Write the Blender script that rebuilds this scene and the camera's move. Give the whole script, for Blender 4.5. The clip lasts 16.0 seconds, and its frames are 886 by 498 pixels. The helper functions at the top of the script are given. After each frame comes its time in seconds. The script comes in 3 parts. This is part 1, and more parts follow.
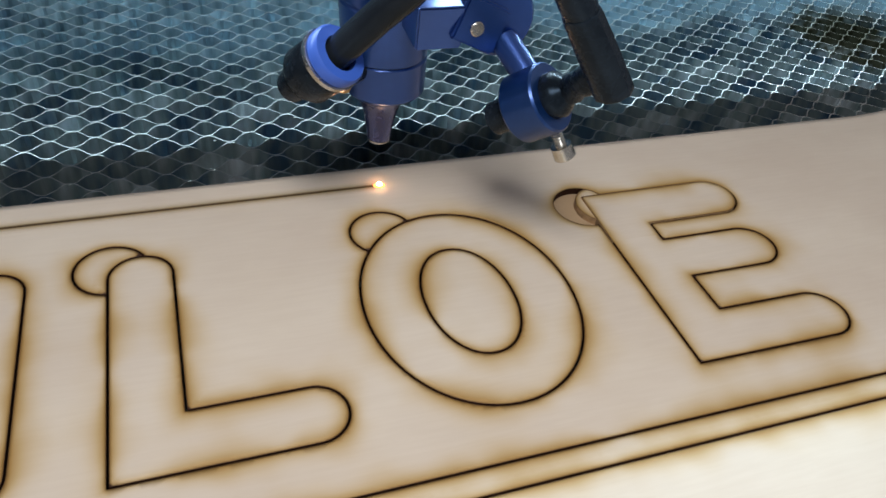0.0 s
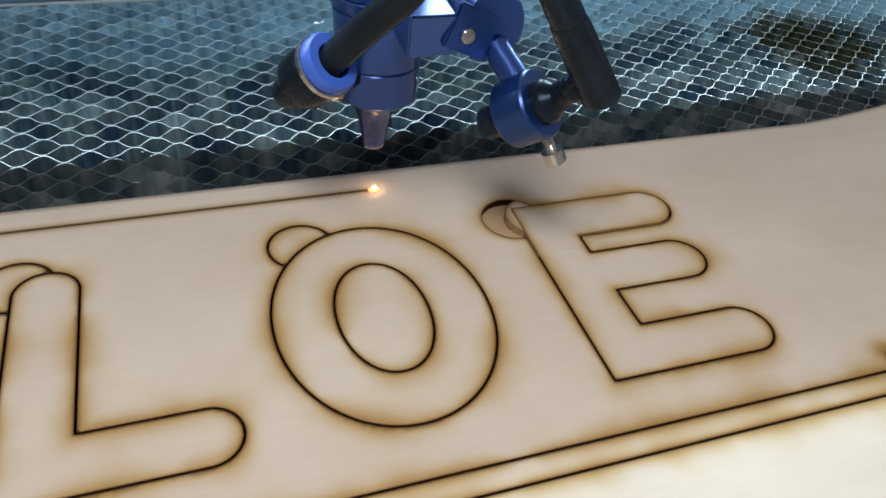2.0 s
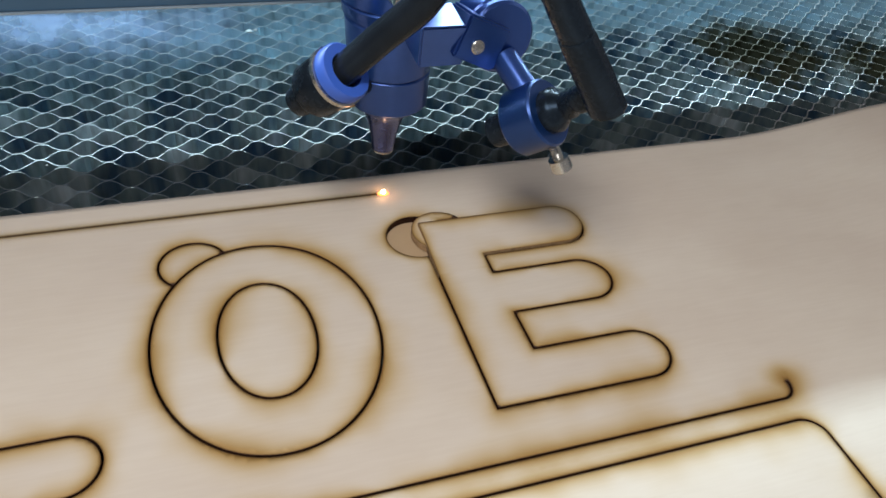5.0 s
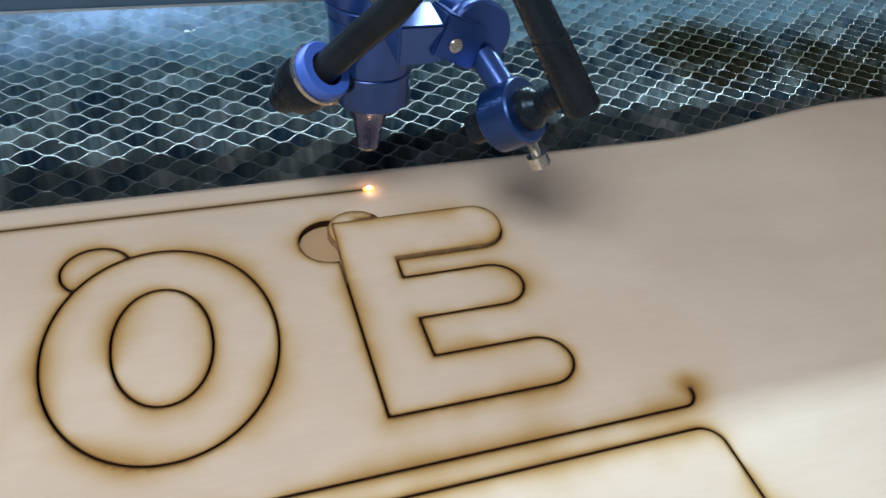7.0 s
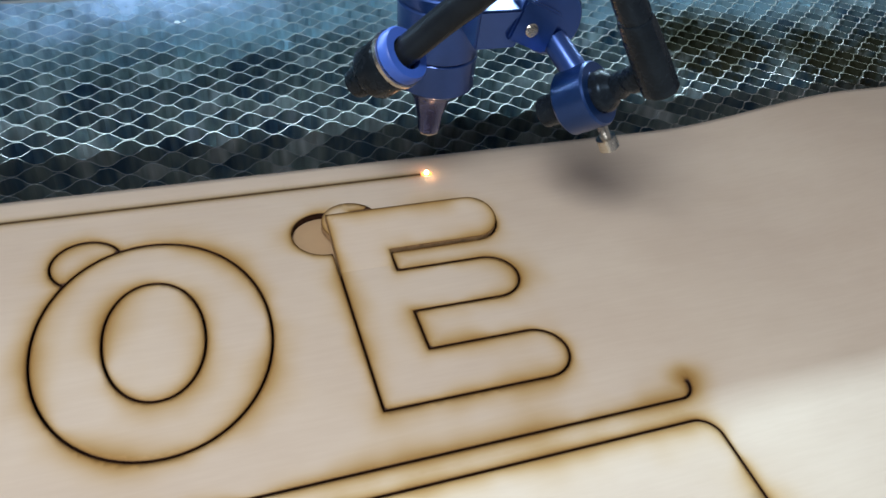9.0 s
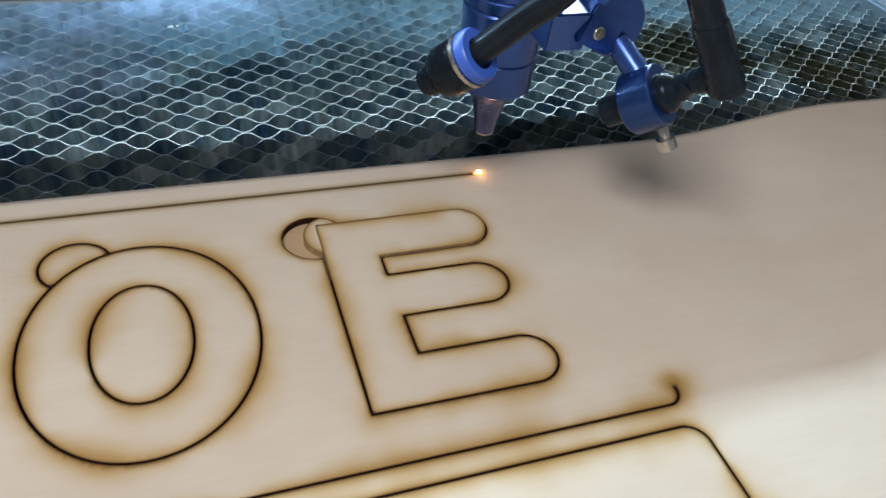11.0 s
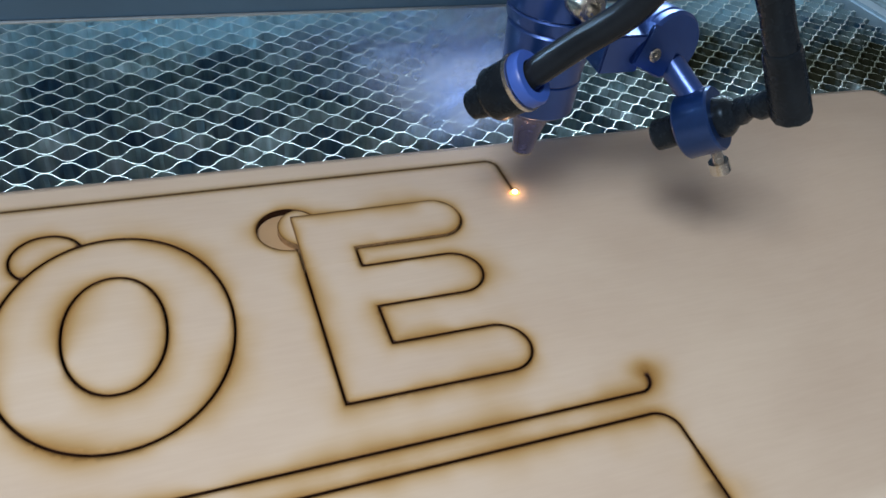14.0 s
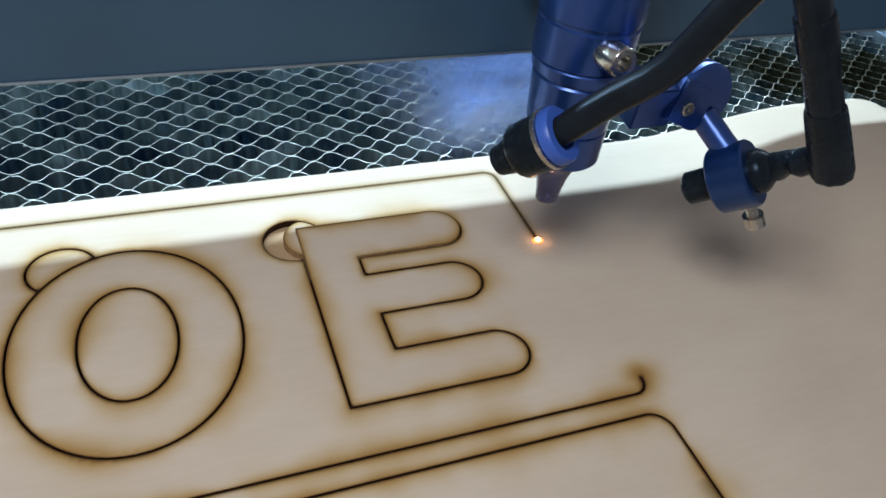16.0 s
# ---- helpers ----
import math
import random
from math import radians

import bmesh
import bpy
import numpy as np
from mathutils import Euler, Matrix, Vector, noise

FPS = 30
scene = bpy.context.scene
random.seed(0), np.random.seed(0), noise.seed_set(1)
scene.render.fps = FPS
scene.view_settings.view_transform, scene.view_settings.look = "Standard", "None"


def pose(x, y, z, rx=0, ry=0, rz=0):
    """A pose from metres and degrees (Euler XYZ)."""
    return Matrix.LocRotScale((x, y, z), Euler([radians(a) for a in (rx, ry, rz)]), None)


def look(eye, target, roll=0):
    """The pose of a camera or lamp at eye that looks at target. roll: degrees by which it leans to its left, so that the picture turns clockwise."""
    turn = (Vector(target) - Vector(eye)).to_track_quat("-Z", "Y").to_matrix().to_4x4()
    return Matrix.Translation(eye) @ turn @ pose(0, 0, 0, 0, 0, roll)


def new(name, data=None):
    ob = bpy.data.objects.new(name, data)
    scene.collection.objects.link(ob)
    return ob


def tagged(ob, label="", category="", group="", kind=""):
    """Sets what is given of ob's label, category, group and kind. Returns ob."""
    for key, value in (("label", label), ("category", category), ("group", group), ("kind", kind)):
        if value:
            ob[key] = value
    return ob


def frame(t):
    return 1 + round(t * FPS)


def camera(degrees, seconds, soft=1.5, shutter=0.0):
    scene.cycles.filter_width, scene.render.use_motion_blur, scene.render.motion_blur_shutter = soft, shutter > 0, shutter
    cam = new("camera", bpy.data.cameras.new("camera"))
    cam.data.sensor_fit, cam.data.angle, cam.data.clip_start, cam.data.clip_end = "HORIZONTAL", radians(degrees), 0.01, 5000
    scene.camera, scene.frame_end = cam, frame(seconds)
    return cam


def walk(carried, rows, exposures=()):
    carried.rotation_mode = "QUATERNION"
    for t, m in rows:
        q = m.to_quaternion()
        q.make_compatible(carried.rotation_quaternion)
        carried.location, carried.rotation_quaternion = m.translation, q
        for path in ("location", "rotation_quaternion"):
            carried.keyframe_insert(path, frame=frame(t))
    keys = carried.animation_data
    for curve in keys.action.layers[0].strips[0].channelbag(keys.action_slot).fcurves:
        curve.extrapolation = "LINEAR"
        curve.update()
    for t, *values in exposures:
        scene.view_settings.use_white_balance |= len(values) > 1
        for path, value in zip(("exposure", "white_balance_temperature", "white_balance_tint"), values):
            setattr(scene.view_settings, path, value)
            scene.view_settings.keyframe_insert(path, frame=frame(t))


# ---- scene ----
from collections import defaultdict
from mathutils import geometry

K = 0.0009  # metres in one plan unit

cam = camera(60.367, 16.0, soft=1.6)
walk(cam, [
(0, pose(-0.15394, -0.13001, 0.18930, 49.345, -5.317, -18.105)),
    (0.5, pose(-0.14572, -0.12968, 0.18998, 49.363, -5.399, -18.297)),
    (1, pose(-0.13803, -0.13062, 0.19059, 49.406, -5.267, -18.202)),
    (1.5, pose(-0.12917, -0.13240, 0.19192, 49.455, -5.247, -18.213)),
    (2, pose(-0.12224, -0.13249, 0.19281, 49.349, -5.121, -18.119)),
    (2.5, pose(-0.11396, -0.13286, 0.19425, 49.220, -4.950, -17.933)),
    (3, pose(-0.10724, -0.13359, 0.19464, 49.293, -4.724, -17.797)),
    (3.5, pose(-0.10412, -0.13454, 0.19623, 49.426, -5.340, -18.189)),
    (4, pose(-0.09556, -0.13462, 0.19692, 49.296, -5.259, -17.836)),
    (6.5, pose(-0.05759, -0.13891, 0.20208, 48.901, -5.326, -17.730)),
    (7, pose(-0.04583, -0.14125, 0.20282, 48.778, -5.151, -17.626)),
    (7.5, pose(-0.04184, -0.14157, 0.20433, 48.684, -5.300, -17.792)),
    (8, pose(-0.04136, -0.14014, 0.20127, 48.537, -5.357, -17.908)),
    (8.5, pose(-0.04531, -0.13982, 0.19994, 48.352, -5.420, -18.085)),
    (9, pose(-0.04576, -0.13952, 0.20103, 48.292, -5.336, -18.174)),
    (11.5, pose(-0.04566, -0.14171, 0.19880, 49.251, -6.440, -18.368)),
    (12, pose(-0.04473, -0.14146, 0.19742, 49.134, -6.598, -18.597)),
    (12.5, pose(-0.04449, -0.13954, 0.19608, 48.812, -6.586, -19.030)),
    (13, pose(-0.04397, -0.14019, 0.19808, 48.654, -6.584, -19.391)),
    (13.5, pose(-0.04351, -0.14172, 0.19956, 48.578, -6.644, -19.486)),
    (14, pose(-0.04349, -0.14434, 0.19945, 48.908, -6.819, -19.495)),
    (14.5, pose(-0.04133, -0.14253, 0.20311, 48.158, -6.521, -19.270)),
    (15, pose(-0.04288, -0.14411, 0.20283, 48.707, -6.770, -19.483)),
    (15.5, pose(-0.04345, -0.14374, 0.20417, 48.541, -6.646, -19.662)),
    (16, pose(-0.04566, -0.15196, 0.20627, 49.614, -6.239, -19.647)),
], exposures=[(0, 0.0), (12.5, 0.0), (14.5, -0.16), (16.0, -0.42)])

# ---- light ----
world = bpy.data.worlds.new("room_air")
scene.world = world
world.use_nodes = True
wbg = world.node_tree.nodes["Background"]
wbg.inputs[0].default_value = (0.965, 0.945, 0.965, 1)
wbg.inputs[1].default_value = 0.25


def area_lamp(name, at, to, sx, sy, power, color):
    d = bpy.data.lights.new(name, "AREA")
    d.shape, d.size, d.size_y, d.energy, d.color = "RECTANGLE", sx, sy, power, color
    ob = new(name, d)
    ob.matrix_world = look(at, to)
    return ob


# the machine's light strip over the rear of the bed, and the room's lamp behind the operator's left shoulder
area_lamp("light_strip", (0.05, 353 * K, 278 * K), (0.05, 300 * K, 0), 0.95, 0.012, 5.9, (0.64, 0.87, 1.0))
area_lamp("room_lamp", (-0.178, -0.195, 0.51), (0.04, 0.06, 0), 0.16, 0.16, 2.4, (0.965, 0.975, 0.965))


# ---- materials ----
def mat(name):
    m = bpy.data.materials.new(name)
    m.use_nodes = True
    nt = m.node_tree
    return m, nt, nt.nodes["Principled BSDF"]


def node(nt, kind, **kw):
    n = nt.nodes.new(kind)
    for k, v in kw.items():
        if k == "operation":
            n.operation = v
        elif k == "data_type":
            n.data_type = v
        elif k == "blend_type":
            n.blend_type = v
        elif k == "attribute_name":
            n.attribute_name = v
    return n


def noise_tex(nt, scale, detail=4.0, rough=0.55, stretch=(1, 1, 1)):
    co = nt.nodes.new("ShaderNodeTexCoord")
    mp = nt.nodes.new("ShaderNodeMapping")
    mp.inputs["Scale"].default_value = stretch
    n = nt.nodes.new("ShaderNodeTexNoise")
    n.inputs["Scale"].default_value = scale
    n.inputs["Detail"].default_value = detail
    n.inputs["Roughness"].default_value = rough
    nt.links.new(co.outputs["Object"], mp.inputs[0])
    nt.links.new(mp.outputs[0], n.inputs["Vector"])
    return n.outputs["Fac"]


def ramp(nt, src, stops):
    r = nt.nodes.new("ShaderNodeValToRGB")
    els = r.color_ramp.elements
    while len(els) < len(stops):
        els.new(0.5)
    for e, (p, c) in zip(els, stops):
        e.position, e.color = p, (*c, 1) if len(c) == 3 else c
    nt.links.new(src, r.inputs[0])
    return r.outputs[0]


def mix(nt, fac, a, b, mode="MIX"):
    n = nt.nodes.new("ShaderNodeMix")
    n.data_type, n.blend_type = "RGBA", mode
    for sock, v in ((n.inputs[0], fac), (n.inputs[6], a), (n.inputs[7], b)):
        if isinstance(v, (int, float)):
            sock.default_value = v
        elif isinstance(v, tuple):
            sock.default_value = (*v, 1)
        else:
            nt.links.new(v, sock)
    return n.outputs[2]


def maths(nt, op, a, b=None, c=None):
    n = nt.nodes.new("ShaderNodeMath")
    n.operation = op
    for sock, v in zip(n.inputs, (a, b, c)):
        if v is None:
            continue
        if isinstance(v, (int, float)):
            sock.default_value = v
        else:
            nt.links.new(v, sock)
    return n.outputs[0]


def bump(nt, bsdf, height, strength=0.2, dist=0.0005):
    b = nt.nodes.new("ShaderNodeBump")
    b.inputs["Strength"].default_value, b.inputs["Distance"].default_value = strength, dist
    nt.links.new(height, b.inputs["Height"])
    nt.links.new(b.outputs[0], bsdf.inputs["Normal"])


def wood_tones(nt):
    """Pale birch veneer: long grain, blotches, faint pores."""
    grain = noise_tex(nt, 45, 5, 0.6, (0.4, 1.6, 1))
    blotch = noise_tex(nt, 13, 4, 0.55, (0.8, 1.2, 1))
    fine = noise_tex(nt, 420, 3, 0.6, (0.12, 1.6, 1))
    c = ramp(nt, grain, [(0.25, (0.665, 0.560, 0.460)), (0.55, (0.70, 0.595, 0.50)), (0.8, (0.725, 0.625, 0.53))])
    c = mix(nt, 0.6, c, ramp(nt, blotch, [(0.3, (0.62, 0.505, 0.42)), (0.7, (0.77, 0.675, 0.575))]))
    c = mix(nt, 0.12, c, ramp(nt, fine, [(0.35, (0.60, 0.50, 0.38)), (0.65, (0.78, 0.69, 0.57))]))
    return c, fine


def plywood(name, mark):
    """Veneer that is scorched brown along the cuts; the attribute is the way to the nearest cut, in plan units."""
    m, nt, b = mat(name)
    c, fine = wood_tones(nt)
    if mark:
        at = nt.nodes.new("ShaderNodeAttribute")
        at.attribute_name = "cut_way"
        d = at.outputs["Fac"]
        wob = noise_tex(nt, 30, 2, 0.5)
        wide = maths(nt, "MULTIPLY_ADD", wob, 17.0, -4.2)
        wide = maths(nt, "MAXIMUM", wide, 1.5)
        halo = maths(nt, "EXPONENT", maths(nt, "MULTIPLY", maths(nt, "POWER", maths(nt, "DIVIDE", d, wide), 1.25), -1.0))
        edge = maths(nt, "EXPONENT", maths(nt, "MULTIPLY", maths(nt, "MAXIMUM", maths(nt, "SUBTRACT", d, 0.38), 0.0), -3.0))
        c = mix(nt, maths(nt, "MULTIPLY", halo, 0.92), c, (0.585, 0.38, 0.09))
        near = maths(nt, "EXPONENT", maths(nt, "MULTIPLY", maths(nt, "DIVIDE", d, wide), -2.2))
        c = mix(nt, maths(nt, "MULTIPLY", near, 0.92), c, (0.26, 0.108, 0.017))
        c = mix(nt, maths(nt, "MULTIPLY", edge, 0.97), c, (0.045, 0.017, 0.009))
    nt.links.new(c, b.inputs["Base Color"])
    b.inputs["Roughness"].default_value = 0.62
    b.inputs["Specular IOR Level"].default_value = 0.3
    bump(nt, b, fine, 0.03, 0.0002)
    return m


def simple(name, color, rough, metal=0.0, var=0.12, scale=60, rough_var=0.1, spec=0.5, tint=None):
    m, nt, b = mat(name)
    n = noise_tex(nt, scale, 5, 0.6)
    lo = tuple(max(0, v * (1 - var)) for v in color)
    hi = tuple(min(1, v * (1 + var)) for v in color)
    nt.links.new(ramp(nt, n, [(0.3, lo), (0.7, hi)]), b.inputs["Base Color"])
    r = nt.nodes.new("ShaderNodeMapRange")
    r.inputs[3].default_value, r.inputs[4].default_value = max(0.02, rough - rough_var), min(1, rough + rough_var)
    nt.links.new(noise_tex(nt, scale * 4, 3), r.inputs[0])
    nt.links.new(r.outputs[0], b.inputs["Roughness"])
    b.inputs["Metallic"].default_value = metal
    b.inputs["Specular IOR Level"].default_value = spec
    if tint:
        b.inputs["Specular Tint"].default_value = (*tint, 1)
    return m


PLY = plywood("birch_plywood", True)
PLY_EDGE = simple("plywood_edge", (0.62, 0.47, 0.32), 0.7, var=0.2, scale=200)
BROWNED = simple("browned_cut_edge", (0.36, 0.22, 0.11), 0.8, var=0.45, scale=260)
CHAR = simple("charred_cut", (0.034, 0.014, 0.008), 0.95, var=0.5, scale=300, spec=0.12)
BLUE = simple("blue_anodised_aluminium", (0.020, 0.078, 0.33), 0.32, 0.7, 0.10, 80, 0.05)
BLUE_DARK = simple("blue_anodised_darker", (0.010, 0.050, 0.20), 0.34, 0.7, 0.15, 90, 0.06)
COLLAR = simple("blue_plastic", (0.045, 0.125, 0.55), 0.38, 0.0, 0.08, 70)
BLACK = simple("black_plastic", (0.010, 0.014, 0.020), 0.27, 0.0, 0.3, 90, 0.06, 0.24, (0.45, 0.68, 1.0))
RUBBER = simple("black_hose_rubber", (0.012, 0.015, 0.020), 0.24, 0.0, 0.3, 60, 0.05, 0.22, (0.45, 0.68, 1.0))
STEEL = simple("bright_steel", (0.58, 0.56, 0.52), 0.25, 1.0, 0.12, 120)
BRASS = simple("brass", (0.55, 0.38, 0.18), 0.3, 1.0, 0.12, 120)
NOZZLE = simple("nozzle_blue_sooty", (0.050, 0.062, 0.20), 0.25, 0.55, 0.25, 90)
BEAM = simple("gantry_grey_anodised", (0.052, 0.115, 0.195), 0.42, 0.25, 0.12, 12, 0.08)
RAIL = simple("brushed_aluminium_rail", (0.34, 0.42, 0.50), 0.34, 0.8, 0.1, 40)
for lacquered, gloss in ((BLUE, 0.7), (BLUE_DARK, 0.4), (NOZZLE, 0.8)):
    skin = lacquered.node_tree.nodes["Principled BSDF"]
    skin.inputs["Coat Weight"].default_value, skin.inputs["Coat Roughness"].default_value = gloss, 0.26
SHEET = simple("machine_dark_paint", (0.022, 0.045, 0.080), 0.55, 0.0, 0.1, 10)


def residue(nt):
    """Where tarry residue has dripped on the bed, in patches round three places."""
    co = nt.nodes.new("ShaderNodeTexCoord")
    total = None
    for x, y, r in ((298, 250, 80), (385, 212, 72), (455, 205, 80)):
        v = nt.nodes.new("ShaderNodeVectorMath")
        v.operation = "DISTANCE"
        nt.links.new(co.outputs["Object"], v.inputs[0])
        v.inputs[1].default_value = (x * K, y * K, -0.01)
        near = maths(nt, "SUBTRACT", 1.0, maths(nt, "DIVIDE", v.outputs["Value"], r * K))
        near = maths(nt, "MAXIMUM", near, 0.0)
        total = near if total is None else maths(nt, "MAXIMUM", total, near)
    lump = noise_tex(nt, 75, 3, 0.65)
    return ramp(nt, maths(nt, "MULTIPLY", maths(nt, "POWER", total, 0.6), lump), [(0.24, (0, 0, 0)), (0.38, (0.9, 0.9, 0.9))])


def strip_lit_rear(nt):
    """Strip light painted as a paler tone: 1 over the rear of the bed, 0 nearer, with a ragged border."""
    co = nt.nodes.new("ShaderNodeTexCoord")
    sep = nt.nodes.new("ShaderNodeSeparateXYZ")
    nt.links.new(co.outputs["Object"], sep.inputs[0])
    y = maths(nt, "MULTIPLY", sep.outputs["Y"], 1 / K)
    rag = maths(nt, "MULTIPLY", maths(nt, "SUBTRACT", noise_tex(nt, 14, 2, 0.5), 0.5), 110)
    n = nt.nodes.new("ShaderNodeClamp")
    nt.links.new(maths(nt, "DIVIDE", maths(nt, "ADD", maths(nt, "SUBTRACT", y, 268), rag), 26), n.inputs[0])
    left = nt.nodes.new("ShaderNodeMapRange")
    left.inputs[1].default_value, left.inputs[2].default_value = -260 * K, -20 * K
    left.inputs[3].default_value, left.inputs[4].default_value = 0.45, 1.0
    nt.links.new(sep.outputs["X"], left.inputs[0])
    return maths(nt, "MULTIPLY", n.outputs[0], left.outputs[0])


def honeycomb_metal():
    m, nt, b = mat("aluminium_honeycomb_edge")
    n = noise_tex(nt, 22, 4, 0.6)
    dirt = noise_tex(nt, 7, 3, 0.6)
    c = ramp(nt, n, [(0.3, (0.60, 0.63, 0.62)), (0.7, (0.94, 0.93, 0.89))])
    c = mix(nt, ramp(nt, dirt, [(0.55, (0, 0, 0)), (0.68, (0.7, 0.7, 0.7))]), c, (0.25, 0.30, 0.29))
    tar = residue(nt)
    c = mix(nt, tar, c, (0.075, 0.070, 0.035))
    nt.links.new(c, b.inputs["Base Color"])
    nt.links.new(maths(nt, "MULTIPLY_ADD", tar, -0.75, 1.0), b.inputs["Metallic"])
    b.inputs["Roughness"].default_value = 0.37
    return m


def honeycomb_wall():
    m, nt, b = mat("smoked_shaded_comb_wall")
    patch = noise_tex(nt, 48, 3, 0.6, (1, 1, 0.25))
    # smoke patches, toned darker than the tops for the shade inside the cells
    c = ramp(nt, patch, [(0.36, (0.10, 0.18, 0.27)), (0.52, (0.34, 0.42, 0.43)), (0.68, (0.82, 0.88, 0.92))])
    # the strip's light over the rear, put into the wall colour
    c = mix(nt, maths(nt, "MULTIPLY", strip_lit_rear(nt), 0.85), c, (0.54, 0.66, 0.72))
    c = mix(nt, residue(nt), c, (0.11, 0.10, 0.05))
    nt.links.new(c, b.inputs["Base Color"])
    b.inputs["Metallic"].default_value = 0.88
    b.inputs["Roughness"].default_value = 0.34
    return m


def tray_metal():
    m, nt, b = mat("sooty_tray")
    n = noise_tex(nt, 34, 4, 0.65)
    big = noise_tex(nt, 8, 3, 0.6)
    c = ramp(nt, n, [(0.32, (0.008, 0.016, 0.030)), (0.5, (0.04, 0.058, 0.07)), (0.70, (0.26, 0.34, 0.39))])
    c = mix(nt, ramp(nt, big, [(0.5, (0, 0, 0)), (0.66, (1, 1, 1))]), c, (0.07, 0.068, 0.035))
    c = mix(nt, residue(nt), c, (0.020, 0.018, 0.008))
    nt.links.new(c, b.inputs["Base Color"])
    b.inputs["Roughness"].default_value = 0.6
    return m


COMB = honeycomb_metal()
COMB_WALL = honeycomb_wall()
TRAY = tray_metal()


# ---- mesh helpers ----
def put(bm, name, materials, parent=None, smooth=False):
    """Links a bmesh, drawn in plan units, as one object in metres."""
    for v in bm.verts:
        v.co *= K
    me = bpy.data.meshes.new(name)
    bm.normal_update()
    bm.to_mesh(me)
    bm.free()
    for m in materials if isinstance(materials, (list, tuple)) else [materials]:
        me.materials.append(m)
    if smooth:
        me.polygons.foreach_set("use_smooth", [True] * len(me.polygons))
        me.set_sharp_from_angle(angle=radians(38))
    ob = new(name, me)
    ob.parent = parent
    return ob


def part(name, bm, material, parent, label=""):
    return tagged(put(bm, name, material, parent, True), label)


def basis(way):
    z = Vector(way).normalized()
    x = z.orthogonal().normalized()
    return x, z.cross(x), z


def lathe(bm, a, b, profile, seg=40, caps=True):
    """A turned body on the axis from a towards b; profile: way along the axis, radius."""
    a, b = Vector(a), Vector(b)
    x, y, z = basis(b - a)
    rings = []
    for s, r in profile:
        rings.append([bm.verts.new(a + z * s + (x * math.cos(u) + y * math.sin(u)) * r)
                      for u in (2 * math.pi * i / seg for i in range(seg))])
    for p, q in zip(rings, rings[1:]):
        for i in range(seg):
            bm.faces.new((p[i], p[(i + 1) % seg], q[(i + 1) % seg], q[i]))
    if caps:
        bm.faces.new(rings[0][::-1])
        bm.faces.new(rings[-1])
    return bm


def rod(bm, a, b, r, bev=0.8, seg=32):
    n = (Vector(b) - Vector(a)).length
    return lathe(bm, a, b, [(0, r - bev), (bev, r), (n - bev, r), (n, r - bev)], seg)


def sweep(bm, pts, radii, seg=24, flat=1.0):
    """A round or flattened tube along a smooth line through pts."""
    pts = [Vector(p) for p in pts]
    line, rad = [], []
    for i in range(len(pts) - 1):
        p0, p1, p2, p3 = pts[max(i - 1, 0)], pts[i], pts[i + 1], pts[min(i + 2, len(pts) - 1)]
        for k in range(8):
            t = k / 8
            line.append(0.5 * (2 * p1 + (p2 - p0) * t + (2 * p0 - 5 * p1 + 4 * p2 - p3) * t * t + (3 * p1 - p0 - 3 * p2 + p3) * t ** 3))
            rad.append(radii[i] * (1 - t) + radii[i + 1] * t)
    line.append(pts[-1])
    rad.append(radii[-1])
    side = (line[1] - line[0]).orthogonal().normalized()
    rings = []
    for i, p in enumerate(line):
        d = (line[min(i + 1, len(line) - 1)] - line[max(i - 1, 0)]).normalized()
        side = (side - d * side.dot(d)).normalized()
        up = d.cross(side)
        rings.append([bm.verts.new(p + (side * math.cos(u) + up * math.sin(u) * flat) * rad[i])
                      for u in (2 * math.pi * j / seg for j in range(seg))])
    for p, q in zip(rings, rings[1:]):
        for i in range(seg):
            bm.faces.new((p[i], p[(i + 1) % seg], q[(i + 1) % seg], q[i]))
    bm.faces.new(rings[0][::-1])
    bm.faces.new(rings[-1])
    return bm


def block(bm, lo, hi, bev=0.8, m=None):
    r = bmesh.ops.create_cube(bm, size=1)
    lo, hi = Vector(lo), Vector(hi)
    for v in r["verts"]:
        v.co = Vector(((hi[i] - lo[i]) * v.co[i] + (hi[i] + lo[i]) / 2 for i in range(3)))
    es = {e for v in r["verts"] for e in v.link_edges}
    if bev:
        bmesh.ops.bevel(bm, geom=list(es), offset=bev, segments=2, affect="EDGES", clamp_overlap=True)
    if m is not None:
        bmesh.ops.transform(bm, matrix=m, verts=bm.verts)
    return bm


def empty(name, label, category, group=""):
    return tagged(new(name), label, category, group)


# ---- plywood board with its laser cuts ----
def arc(cx, cy, rx, ry, a0, a1, n=26):
    return [(cx + rx * math.cos(radians(a0 + (a1 - a0) * i / n)), cy + ry * math.sin(radians(a0 + (a1 - a0) * i / n))) for i in range(n + 1)]


def oval(cx, cy, rx, ry, power=2.12, n=120):
    out = []
    for i in range(n):
        c, s = math.cos(2 * math.pi * i / n), math.sin(2 * math.pi * i / n)
        out.append((cx + rx * math.copysign(abs(c) ** (2 / power), c), cy + ry * math.copysign(abs(s) ** (2 / power), s)))
    return out


def dense(pts, closed, step=1.6):
    out = []
    n = len(pts)
    for i in range(n if closed else n - 1):
        a, b = np.array(pts[i]), np.array(pts[(i + 1) % n])
        k = max(1, int(np.ceil(np.linalg.norm(b - a) / step)))
        out += [tuple(a + (b - a) * j / k) for j in range(k)]
    if not closed:
        out.append(tuple(pts[-1]))
    return out


